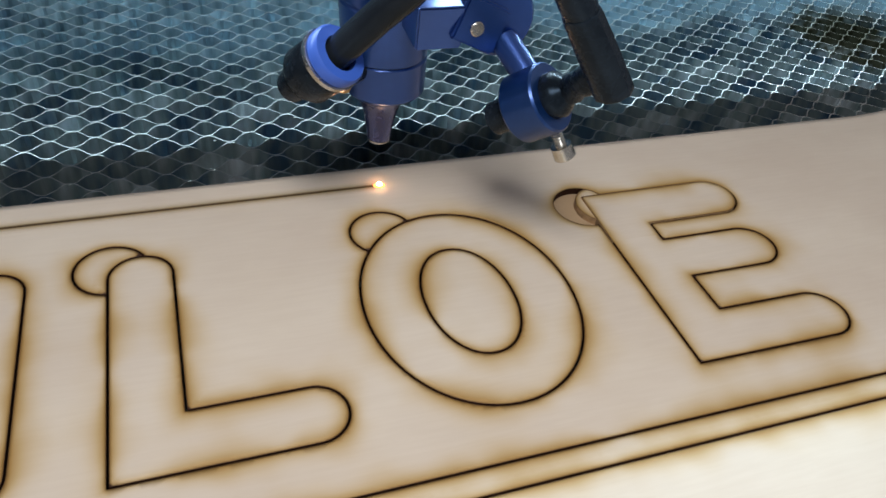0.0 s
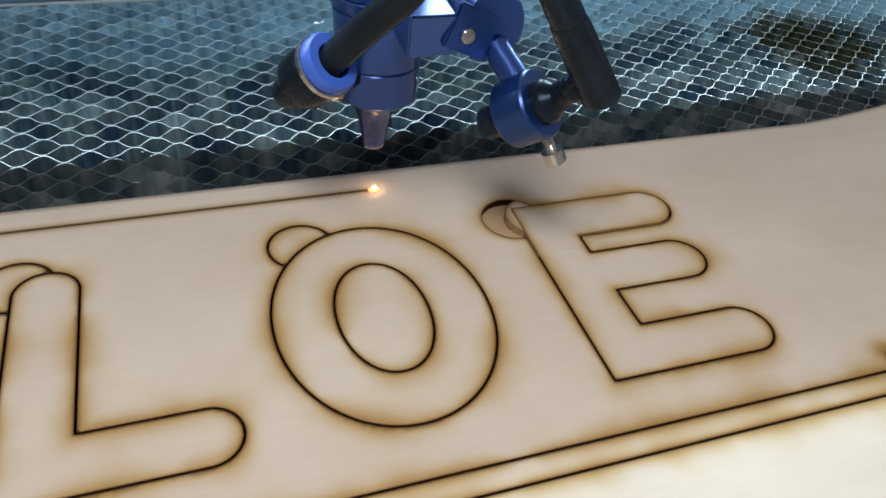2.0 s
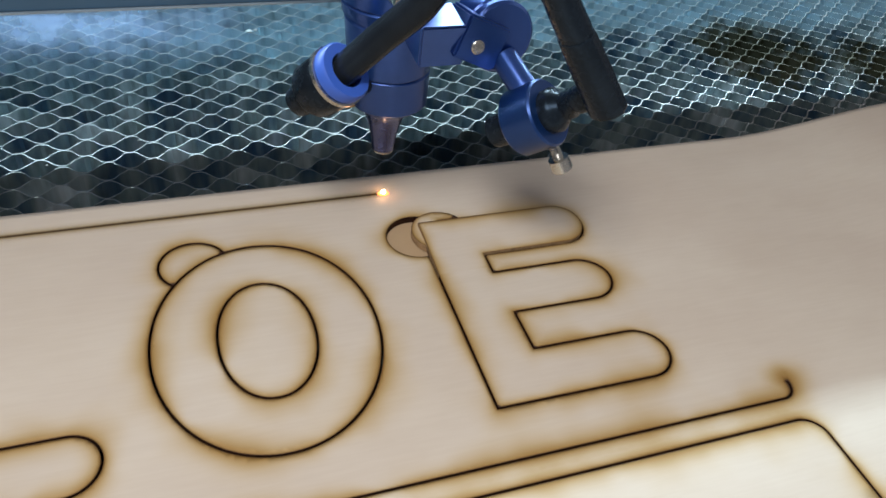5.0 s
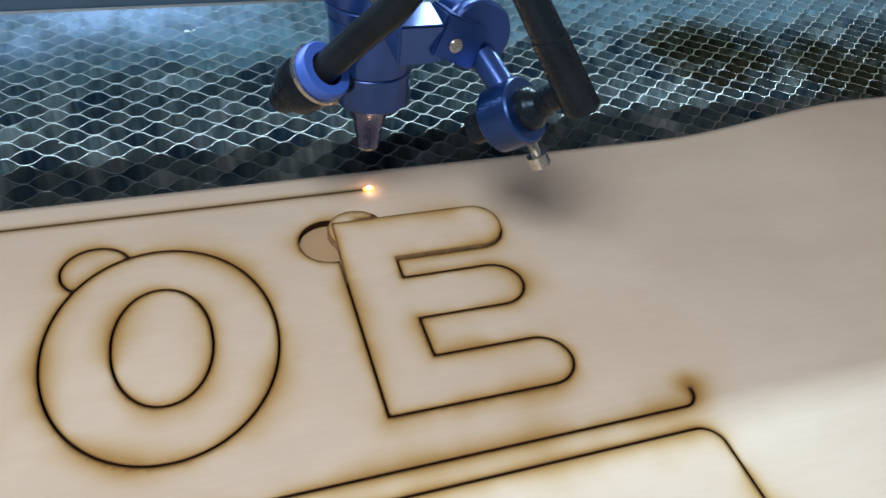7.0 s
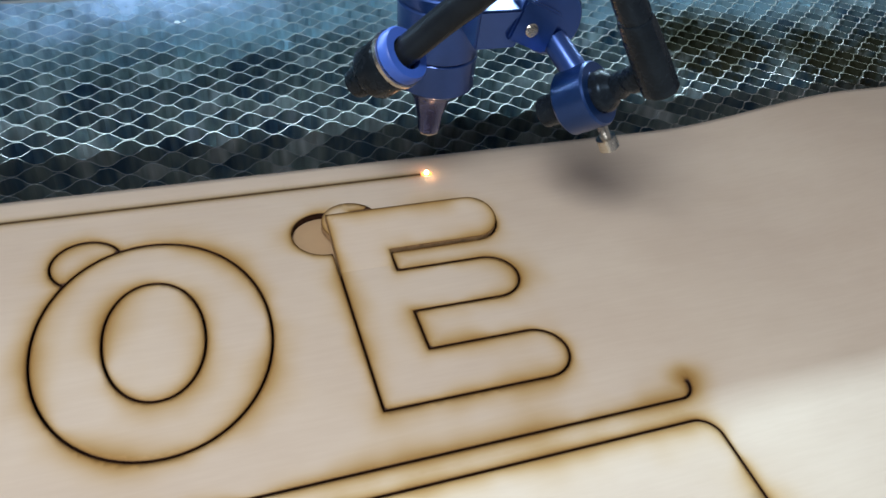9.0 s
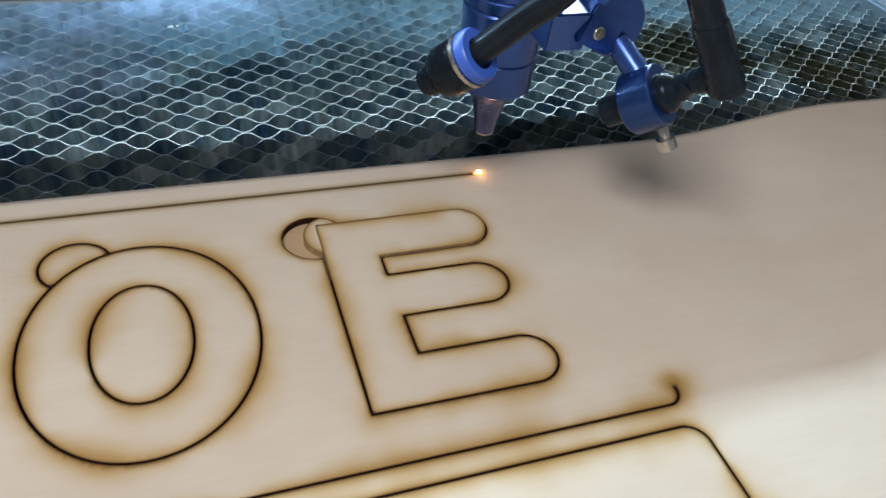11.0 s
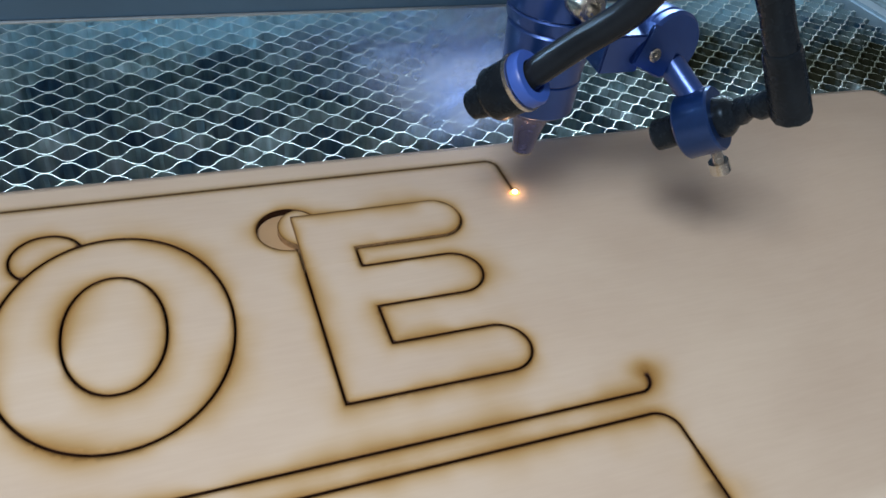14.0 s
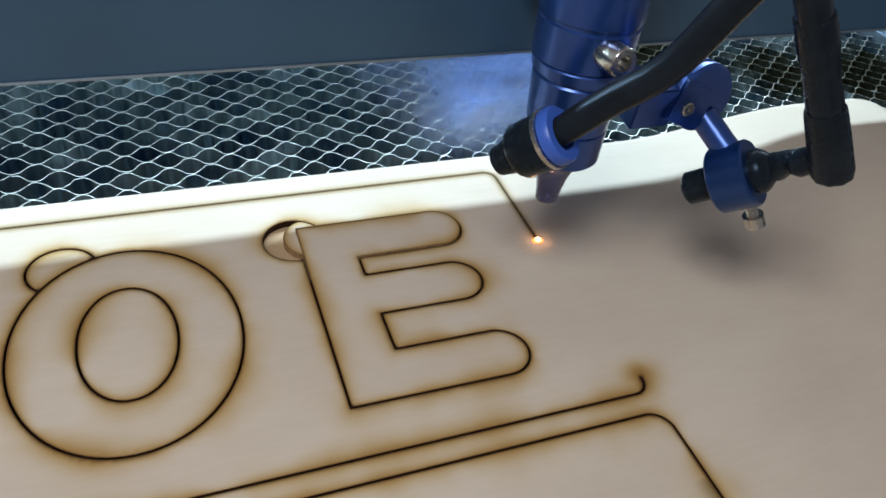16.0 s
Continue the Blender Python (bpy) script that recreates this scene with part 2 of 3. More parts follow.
def tidy(pts, closed, least=0.35):
    out = [pts[0]]
    for p in pts[1:]:
        if math.dist(p, out[-1]) > least:
            out.append(p)
    if closed and math.dist(out[0], out[-1]) < least:
        out.pop()
    return out


def offset(pts, d, closed):
    p = np.array(pts)
    n = len(p)
    nxt = np.roll(p, -1, 0) - p
    nxt /= np.linalg.norm(nxt, axis=1)[:, None] + 1e-9
    prv = np.roll(nxt, 1, 0)
    if not closed:
        nxt[-1], prv[0] = nxt[-2], nxt[0]
    n1 = np.stack([-prv[:, 1], prv[:, 0]], 1)
    n2 = np.stack([-nxt[:, 1], nxt[:, 0]], 1)
    m = n1 + n2
    m /= np.linalg.norm(m, axis=1)[:, None] + 1e-9
    k = np.clip(1 / np.maximum((m * n1).sum(1), 0.3), 1, 2)
    return [tuple(q) for q in p + m * (d * k)[:, None]]


KERF = 0.38
letter_l = arc(-196.8, 92.2, 12, 11.8, 180, 0) + [(-184.7, 23.5), (-184.7, 23.3)] + arc(-144.5, 11.7, 11.7, 11.7, 90, -90) + [(-208.8, 0)]
letter_h = arc(-249.4, 92.2, 12, 11.8, 180, 0) + arc(-249.4, 12, 12, 12, 0, -180)
letter_e = ([(0, 0), (0, 105.5)] + arc(65.5, 93.1, 12.3, 12.4, 90, -90) + [(24.2, 80.7), (24.2, 68.8)] + arc(62.0, 56.6, 12.6, 12.2, 90, -90)
            + [(24.3, 44.4), (24.4, 23.9)] + arc(65.3, 11.9, 12.4, 12, 90, -90))
loops = [letter_l, letter_h, letter_e, oval(-74.5, 52.8, 42.8, 53.4, 2.04), oval(-74.6, 52.9, 18.4, 29.6, 2.08)]
loops = [tidy(dense(q, True), True) for q in loops]


def poly_inside(pts, poly):
    x, y = pts[:, 0], pts[:, 1]
    inside = np.zeros(len(pts), bool)
    p = np.array(poly)
    q = np.roll(p, -1, 0)
    for (x0, y0), (x1, y1) in zip(p, q):
        hit = (y0 > y) != (y1 > y)
        inside ^= hit & (x < (x1 - x0) * (y - y0) / (y1 - y0 + 1e-12) + x0)
    return inside


def ear(cx, cy, r, poly, a0, a1):
    """The arc of a small disc that stands out from behind a letter."""
    pts = arc(cx, cy, r, r, a0, a1, 240)
    p = np.array(pts)
    gap = np.sqrt(((p[:, None, :] - np.array(poly)[None]) ** 2).sum(-1)).min(1)
    keep = ~poly_inside(p, poly) & (gap > 0.45)
    return tidy([p for p, k in zip(pts, keep) if k], False)


ears = [ear(-207.6, 98.2, 13.7, loops[0], 20, 300), ear(-98.6, 99.4, 13.8, loops[3], 10, 290), ear(-1.5, 98.8, 13.6, loops[2], 20, 300)]
rails = [[(-470, -22)] + arc(110.2, -15.6, 6.2, 6.4, -90, 6, 12),
         [(-470, -31.9)] + arc(107.8, -40.4, 8.5, 8.5, 90, 0, 14) + [(116.3, -158)]]
rails = [tidy(dense(q, False), False) for q in rails]
opens = ears + rails

BOARD_X0, BOARD_X1, BOARD_Y0, BOARD_Y1, THICK = -470.0, 385.0, -165.0, 147.3, 3.3


def lift(x, y):
    """The board's warp: its far end curls up."""
    s = np.clip((np.asarray(x) - 195) / 130, 0, 1)
    return 14.0 * s * s * (3 - 2 * s) + 0 * np.asarray(y)


def segs_of(line, closed):
    p = np.array(line)
    q = np.roll(p, -1, 0)
    return (p, q) if closed else (p[:-1], q[:-1])


def cut_distance(pts, far=24.0):
    a = np.concatenate([segs_of(q, True)[0] for q in loops] + [segs_of(q, False)[0] for q in opens])
    b = np.concatenate([segs_of(q, True)[1] for q in loops] + [segs_of(q, False)[1] for q in opens])
    out = np.full(len(pts), far)
    for i in range(0, len(pts), 2000):
        p = pts[i:i + 2000, None, :]
        d = b - a
        t = np.clip(((p - a) * d).sum(-1) / ((d * d).sum(-1) + 1e-12), 0, 1)
        out[i:i + 2000] = np.minimum(far, np.sqrt((((a + d * t[..., None]) - p) ** 2).sum(-1).min(1)))
    return out


def cut_board():
    """Triangulates the sheet round all cuts; returns points, triangles and the piece that each triangle belongs to."""
    pts, edges = [], []

    def chain(line, closed):
        s = len(pts)
        pts.extend(line)
        n = len(line)
        edges.extend((s + i, s + (i + 1) % n) for i in range(n if closed else n - 1))

    for q in loops:
        chain(offset(q, KERF, True), True)
        chain(offset(q, -KERF, True), True)
    for q in opens:
        chain(offset(q, KERF, False) + offset(q, -KERF, False)[::-1], True)
    c = 16.0
    chain(dense([(BOARD_X0, BOARD_Y0), (BOARD_X1, BOARD_Y0), (BOARD_X1, BOARD_Y1 - c), (BOARD_X1 - 4, BOARD_Y1 - 5), (BOARD_X1 - c, BOARD_Y1), (BOARD_X0, BOARD_Y1)], True, 8), True)
    chain([(x, 72.5) for x in np.linspace(0.6, 23.7, 20)], False)
    gx, gy = np.meshgrid(np.arange(-262, 136, 1.9), np.arange(-62, 124, 1.9))
    fine = np.stack([gx.ravel(), gy.ravel()], 1)
    fine += np.random.default_rng(3).uniform(-0.3, 0.3, fine.shape)
    d = cut_distance(fine)
    fine = fine[(d > 1.3) & (d < 16)]
    gx, gy = np.meshgrid(np.arange(-460, 382, 8.0), np.arange(-160, 145, 8.0))
    rough = np.stack([gx.ravel(), gy.ravel()], 1)
    rough = rough[cut_distance(rough) > 6]
    allp = [Vector(p) for p in pts] + [Vector(p) for p in fine] + [Vector(p) for p in rough]
    v, _, f, *_ = geometry.delaunay_2d_cdt(allp, edges, [], 0, 0.02)
    v = np.array([tuple(p) for p in v])
    f = np.array([t for t in f if len(t) == 3])
    mid = v[f].mean(1)
    inside = (mid[:, 0] > BOARD_X0) & (mid[:, 0] < BOARD_X1) & (mid[:, 1] > BOARD_Y0) & (mid[:, 1] < BOARD_Y1)
    corner = (mid[:, 0] - (BOARD_X1 - c)) + (mid[:, 1] - (BOARD_Y1 - c)) > c * 1.25
    keep = inside & ~corner & (cut_distance(mid, 3.0) > KERF * 0.93)
    f = f[keep]
    root = np.arange(len(f))

    def find(i):
        while root[i] != i:
            root[i] = root[root[i]]
            i = root[i]
        return i

    seen = {}
    upper = (v[f].mean(1)[:, 1] > 72.5) & poly_inside(v[f].mean(1), loops[2])
    for i, t in enumerate(f):
        for k in range(3):
            e = tuple(sorted((int(t[k]), int(t[(k + 1) % 3]))))
            if e in seen:
                if upper[seen[e]] == upper[i]:
                    root[find(i)] = find(seen[e])
            else:
                seen[e] = i
    group = np.array([find(i) for i in range(len(f))])
    return v, f, group


def sheet_piece(name, v, f, dist, warp=True, fold=1e9, wall_mat=None):
    """One flat piece of plywood: veneer above and below, charred walls along the cuts."""
    used, inv = np.unique(f, return_inverse=True)
    f = inv.reshape(-1, 3)
    xy, d = v[used], dist[used]
    a = xy[f]
    flip = ((a[:, 1, 0] - a[:, 0, 0]) * (a[:, 2, 1] - a[:, 0, 1]) - (a[:, 1, 1] - a[:, 0, 1]) * (a[:, 2, 0] - a[:, 0, 0])) < 0
    f[flip] = f[flip][:, ::-1]
    z = lift(xy[:, 0], xy[:, 1]) if warp else np.zeros(len(xy))
    n = len(xy)
    co = np.concatenate([np.c_[xy, z], np.c_[xy, z - THICK]]) * K
    count = defaultdict(int)
    for t in f:
        for k in range(3):
            count[(int(t[k]), int(t[(k + 1) % 3]))] += 1
    rim = [e for e in count if (e[1], e[0]) not in count]
    at_fold = np.abs(xy[:, 1] - fold) < 0.05
    rim = [e for e in rim if not (at_fold[e[0]] and at_fold[e[1]])]
    faces = [tuple(map(int, t)) for t in f] + [tuple(int(i) + n for i in t[::-1]) for t in f] + [(q, p, p + n, q + n) for p, q in rim]
    me = bpy.data.meshes.new(name)
    me.from_pydata(co.tolist(), [], faces)
    for m in (PLY, wall_mat or CHAR, PLY_EDGE):
        me.materials.append(m)
    slots = [0] * (2 * len(f)) + [1 if max(d[p], d[q]) < 2 else 2 for p, q in rim]
    me.polygons.foreach_set("material_index", slots)
    at = me.attributes.new("cut_way", "FLOAT", "POINT")
    at.data.foreach_set("value", np.concatenate([d, d]).astype(np.float32))
    smooth = np.zeros(len(faces), bool)
    smooth[:len(f)] = True
    me.polygons.foreach_set("use_smooth", smooth)
    me.update()
    return me


def build_board():
    v, f, group = cut_board()
    dist = cut_distance(v)
    # the deeper burn where the beam stood still at the hook's end
    away = np.hypot(v[:, 0] - 118, v[:, 1] + 11) / 13
    dist = np.where(away < 1, dist * (0.3 + 0.7 * away), dist)
    made = {}
    for g in np.unique(group):
        t = f[group == g]
        mid = v[t].mean(1)
        size = len(t)
        if size < 8:
            continue
        cx, cy = mid.mean(0)
        x0, y0, x1, y1 = v[t].reshape(-1, 2).min(0).tolist() + v[t].reshape(-1, 2).max(0).tolist()
        if x1 - x0 > 600:
            kind = "board"
        elif y1 < -20:
            kind = "lower_panel"
        elif x0 > -20 and poly_inside(np.array([[cx, cy]]), loops[2])[0] | (x0 > -2 and x1 > 60):
            kind = "e_top" if y0 > 70 else "e_low"
        elif x0 > -20:
            kind = "e_ear"
        elif x0 > -122 and x1 < -20:
            kind = "o_core" if x1 < -50 and x0 > -95 else ("o_ear" if x1 - x0 < 40 else "o_ring")
        elif x0 > -225 and x1 < -120:
            kind = "l_ear" if x1 - x0 < 40 else "l_body"
        else:
            kind = "h_body"
        made.setdefault(kind, (v, t, dist))
    return made


PIECES = build_board()
NAMES = {
    "board": ("plywood_board", "pale birch plywood sheet with scorched laser-cut outlines", "plywood sheet"),
    "lower_panel": ("plywood_panel", "rounded plywood panel cut out of the sheet", "plywood panel"),
    "l_body": ("letter_cutout", "wooden L-shaped cut-out with scorched edge lying in sheet", "wooden letter"),
    "h_body": ("letter_cutout", "straight wooden letter stroke cut-out with scorched rounded ends", "wooden letter"),
    "o_ring": ("letter_cutout", "wooden O-shaped ring cut-out with scorched edges", "wooden letter"),
    "o_core": ("oval_offcut", "oval plywood offcut inside the round wooden letter", "offcut"),
    "l_ear": ("ear_cutout", "small crescent plywood cut-out beside the L shape", "plywood crescent"),
    "o_ear": ("ear_cutout", "small crescent plywood cut-out beside the O ring", "plywood crescent"),
    "e_ear": ("ear_cutout", "loose crescent plywood piece slipped under the E shape", "plywood crescent"),
}
THINGS = {}
for key, (nm, lab, cat) in NAMES.items():
    if key in PIECES:
        THINGS[key] = tagged(new(nm, sheet_piece(nm, *PIECES[key], wall_mat=BROWNED if key == 'e_ear' else None)), lab, cat, "letter pieces" if "letter" in nm or "ear" in nm else "")
E_THING = empty("letter_cutout", "wooden E-shaped cut-out with top arm lifting from sheet", "wooden letter", "letter pieces")
e_low = new("letter_body", sheet_piece("letter_body", *PIECES["e_low"], fold=72.5))
e_low.parent = E_THING
vv, tt, dd = PIECES["e_top"]
HINGE = 72.5
e_top = new("top_arm", sheet_piece("top_arm", vv - np.array([12, HINGE]), tt, dd, False, 0.0, BROWNED))
e_top.parent = E_THING
e_top.location = (12 * K, HINGE * K, 0)

# a tan offcut that lies under the sheet and shows through the opening beside the E shape
bm = bmesh.new()
block(bm, (-40, 70, -4.3), (14, 128, -3.5), 0.2)
tagged(put(bm, "scrap_offcut", simple("tan_veneer", (0.50, 0.34, 0.20), 0.7, 0, 0.1, 40)), "tan plywood scrap lying under the sheet on honeycomb", "offcut")


# ---- honeycomb bed ----
COMB_TOP, COMB_DEEP, PX, PY = -4.6, 22.0, 20.6, 7.39


def build_honeycomb():
    bed = empty("honeycomb_bed", "silvery aluminium honeycomb cutting bed with smoke stains", "honeycomb bed")
    rng = np.random.default_rng(11)
    xs = np.arange(-420, 510, PX / 10)
    ph = 2 * np.pi * (xs + 132.6) / PX
    wave = np.sign(np.cos(ph)) * np.abs(np.cos(ph)) ** 0.8
    th = 0.28
    n = len(xs)
    for j in range(-9, 60):
        sgn = 1 if j % 2 == 0 else -1
        slow = 0.8 * np.sin(xs * 0.021 + j * 1.3) + 0.5 * np.sin(xs * 0.057 + j * 2.1)
        y = 198.7 + j * PY + sgn * wave * (PY / 2 - 0.15) + slow * 0.45 + rng.normal(0, 0.12, n)
        top = COMB_TOP + rng.normal(0, 0.12, n)
        low = np.full(n, COMB_TOP - COMB_DEEP)
        verts = np.stack([np.c_[xs, y - th, top], np.c_[xs, y + th, top], np.c_[xs, y - th, low], np.c_[xs, y + th, low]], 1).reshape(-1, 3)
        faces = []
        for i in range(n - 1):
            a, b = 4 * i, 4 * i + 4
            faces += [(a, b, b + 1, a + 1), (a, a + 2, b + 2, b), (a + 1, b + 1, b + 3, a + 3)]
        me = bpy.data.meshes.new("ribbon")
        me.from_pydata((verts * K).tolist(), [], faces)
        # light tops and dark walls: light and shade set by material
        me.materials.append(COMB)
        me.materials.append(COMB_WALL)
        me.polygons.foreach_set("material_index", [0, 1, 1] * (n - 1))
        me.update()
        new("ribbon", me).parent = bed
    bm = bmesh.new()
    block(bm, (512, -240, -26.6), (530, 636, 1.5), 2.5)
    part("side_rail", bm, RAIL, bed, "pale blue-grey aluminium side rail")
    return bed


build_honeycomb()


def cell_floor_matter():
    m, nt, b = mat("soot_and_shade_floor")
    g = nt.nodes.new("ShaderNodeNewGeometry")
    at = nt.nodes.new("ShaderNodeAttribute")
    at.attribute_name = "lit_tone"
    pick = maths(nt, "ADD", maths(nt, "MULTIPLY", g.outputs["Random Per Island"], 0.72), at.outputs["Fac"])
    # navy stops stand in for shade in the cells, pale ones for strip light
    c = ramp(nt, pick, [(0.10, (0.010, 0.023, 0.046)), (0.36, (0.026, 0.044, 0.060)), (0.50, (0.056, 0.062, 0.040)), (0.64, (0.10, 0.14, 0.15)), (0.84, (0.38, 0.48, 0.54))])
    c = mix(nt, residue(nt), c, (0.050, 0.046, 0.020))
    nt.links.new(c, b.inputs["Base Color"])
    b.inputs["Roughness"].default_value = 0.55
    return m


def build_cell_floors():
    """What lies in the cells: soot and residue, each cell with its own, with shade and strip light painted in."""
    rng = np.random.default_rng(5)
    verts, faces, lit_tone = [], [], []
    for row in range(-16, 60):
        y = 195.0 + row * PY
        for k in range(-14, 31):
            x = -132.6 + PX * k + (PX / 2 if row % 2 else 0)
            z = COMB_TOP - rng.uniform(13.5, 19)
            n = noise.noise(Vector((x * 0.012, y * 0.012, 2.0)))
            # paler towards the rear: the light strip's effect put into the colour
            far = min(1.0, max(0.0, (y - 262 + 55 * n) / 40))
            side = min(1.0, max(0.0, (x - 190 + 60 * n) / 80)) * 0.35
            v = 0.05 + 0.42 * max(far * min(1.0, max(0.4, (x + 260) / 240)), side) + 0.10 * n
            base = len(verts)
            for dx, dy in ((-0.5, 0), (-0.2, -0.93), (0.2, -0.93), (0.5, 0), (0.2, 0.93), (-0.2, 0.93)):
                verts.append((x + dx * PX * 0.98, y + dy * PY * 0.5, z + rng.uniform(-0.8, 0.8)))
                lit_tone.append(v)
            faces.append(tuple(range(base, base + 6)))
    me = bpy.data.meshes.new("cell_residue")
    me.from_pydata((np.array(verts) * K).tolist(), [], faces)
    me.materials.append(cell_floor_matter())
    at = me.attributes.new("lit_tone", "FLOAT", "POINT")
    at.data.foreach_set("value", lit_tone)
    return tagged(new("cell_residue", me), "soot and residue in the honeycomb cells with painted shade and light", "soot", kind="stuff")


build_cell_floors()
bm = bmesh.new()
block(bm, (-430, -240, -34), (650, 640, -26.8), 0)
tagged(put(bm, "floor", TRAY), "sooty dark metal tray under the honeycomb bed", kind="structure")


def wall(name, lo, hi):
    bm = bmesh.new()
    block(bm, lo, hi, 1.0)
    return tagged(put(bm, name, SHEET), "dark painted sheet steel side of the machine", kind="structure")


wall("wall_north", (-440, 640, -34), (660, 648, 330))
wall("wall_west", (-448, -240, -34), (-440, 640, 60))
wall("wall_east", (660, -240, -34), (668, 640, 60))


def build_unseen_lid():
    """An unseen lid, propped open over the rear edge, added to darken what the comb reflects."""
    lid = empty("unseen_lid_screen", "unseen dark painted sheet steel lid added behind the bed to block light", "machine lid")
    tilt = Matrix.Translation((0, 648, 332)) @ Matrix.Rotation(radians(8), 4, "X")
    bm = block(bmesh.new(), (-440, -4, 0), (660, 0, 600), 0.8, tilt)
    part("panel", bm, SHEET, lid)
    for lo, hi in (((-440, -30, 2), (-434, -4.1, 598)), ((654, -30, 2), (660, -4.1, 598))):
        part("side_flange", block(bmesh.new(), lo, hi, 0.8, tilt), SHEET, lid)
    part("front_flange", block(bmesh.new(), (-433.9, -30, 592), (653.9, -4.1, 598), 0.8, tilt), SHEET, lid)
    return lid


build_unseen_lid()


# ---- gantry beam ----
def build_beam():
    beam = empty("gantry_beam", "dark grey anodised gantry beam spanning the bed", "gantry beam")
    bm = bmesh.new()
    block(bm, (-640, 40, 79), (760, 104, 147.5), 1.2)
    part("beam_profile", bm, BEAM, beam)
    bm = block(bmesh.new(), (-640, 38.6, 79.1), (760, 39.8, 80.2), 0.3)
    part("lower_lip", bm, RAIL, beam, "thin bright lower edge of the beam")
    bm = bmesh.new()
    block(bm, (-640, 36.5, 128), (760, 39.9, 138), 0.8)
    part("guide_rail", bm, STEEL, beam, "bright steel linear rail")
    return beam


BEAM_THING = build_beam()


# ---- laser head ----
def build_head():
    head = empty("laser_head", "blue anodised laser cutting head with air hose and pointer", "laser head")
    up = (0, 0, 1)
    bm = lathe(bmesh.new(), (-1.2, 0, 0), (-1.2, 0, 1), [(26.8, 1.8), (26.8, 4.9), (27.6, 5.2), (33, 5.8), (39, 7.0), (44, 8.5), (47.5, 10.4), (50, 12.3), (53, 12.6)], 48)
    nozzle = part("nozzle", bm, NOZZLE, head, "sooty dark blue tapered nozzle")
    # steel ring added in place of the glint on the nozzle's rim
    bm = lathe(bmesh.new(), (-1.2, 0, 0), (-1.2, 0, 1), [(25.7, 2.0), (25.7, 4.6), (26.1, 5.0), (26.7, 5.0), (26.7, 2.0), (25.7, 2.0)], 48, False)
    part("tip", bm, STEEL, nozzle, "bright steel rim standing in for the nozzle's glint")
    bm = lathe(bmesh.new(), (0, 0, 0), up, [(51, 12.5), (51.4, 15.8), (52.6, 16.9), (67.2, 17.2), (67.9, 16.6)], 64)
    part("lower_barrel", bm, BLUE, head)
    bm = lathe(bmesh.new(), (-0.5, 0, 0), (-0.5, 0, 1), [(68, 16.6), (68.7, 17.5), (90, 18.8), (91, 18.0), (92, 18.0), (92.6, 19.8), (97, 20.4), (97.8, 19.6)], 64)
    part("middle_barrel", bm, BLUE, head)
    bm = lathe(bmesh.new(), (-1, 0, 0), (-1, 0, 1), [(97.9, 19.4), (98.6, 20.3), (114, 20.6), (114.6, 19.8), (116, 19.8), (116.6, 20.8), (190, 21)], 64)
    part("upper_barrel", bm, BLUE, head)
    bm = bmesh.new()
    block(bm, (-20, 18.5, 120), (20, 39.4, 165), 1.5)
    part("mounting_block", bm, BLUE_DARK, head)
    # clamping screw at the front of the barrel
    bm = bmesh.new()
    a, w = Vector((-3, -17, 108)), Vector((0.05, -1, 0.1)).normalized()
    lathe(bm, a, a + w, [(0, 5.6), (13, 5.8), (13.8, 5.2), (13.8, 3.1), (9.5, 3.1), (9.5, 0.2)], 32)
    part("cap_screw", bm, STEEL, head, "bright steel socket cap screw")
    # push-in air fitting and hose
    c0, w = Vector((-42, -26, 69.5)), Vector((13.5, -13.5, 18)).normalized()
    bm = lathe(bmesh.new(), c0 - w * 3, c0 + w, [(0, 3), (1.5, 5.8), (7, 6.9), (10, 7.1), (11, 9.6), (13, 10.8), (24, 10.9), (25, 10.4)], 40)
    fitting = part("air_fitting", bm, BLACK, head, "black push-in air fitting")
    bm = lathe(bmesh.new(), c0, c0 + w, [(21.6, 11.1), (21.8, 11.7), (23.4, 11.7), (23.6, 11.1)], 40)
    part("ring", bm, STEEL, fitting, "thin bright metal ring")
    bm = lathe(bmesh.new(), c0, c0 + w, [(23.6, 10.0), (24.0, 11.0), (27.3, 11.0), (28.4, 10.2), (28.4, 6.6), (25, 6.6)], 40, False)
    part("collar", bm, COLLAR, fitting, "blue plastic release collar")
    bm = rod(bmesh.new(), (-32, -24, 68), (-14, -8, 66), 6.0)
    part("joint", bm, BLACK, fitting, "black threaded joint")
    bm = lathe(bmesh.new(), (-25.5, -28, 70.5), (-20.5, -24.5, 69), [(0, 3.8), (0.6, 4.4), (3.2, 4.4), (3.8, 3.8)], 6)
    part("hex_nut", bm, BRASS, fitting, "brass hexagon nut")
    p = c0 + w * 22
    bm = sweep(bmesh.new(), [p, Vector((-17, -46, 103)), Vector((-5.5, -58, 122)), Vector((2, -67, 146)), Vector((8, -76, 171)), Vector((13, -84, 205))], [5.6] * 6, 28)
    part("air_hose", bm, RUBBER, head, "black flexible air hose")
    # bracket arm, a thick bar with a chamfered end, before a round knuckle
    face = Vector((0.10, -0.985, 0.12)).normalized()
    a, b = Vector((6, -20, 102)), Vector((29, -37, 94.5))
    run = (b - a)
    run = (run - face * run.dot(face)).normalized()
    tall = face.cross(run).normalized()
    m = Matrix(((*run, 0), (*tall, 0), (*face, 0), (0, 0, 0, 1))).transposed()
    bm = bmesh.new()
    block(bm, (-18, -9.0, -9), (0.5, 7.5, 8), 0.9, Matrix.Translation(b) @ m)
    arm = part("bracket_arm", bm, BLUE, head)
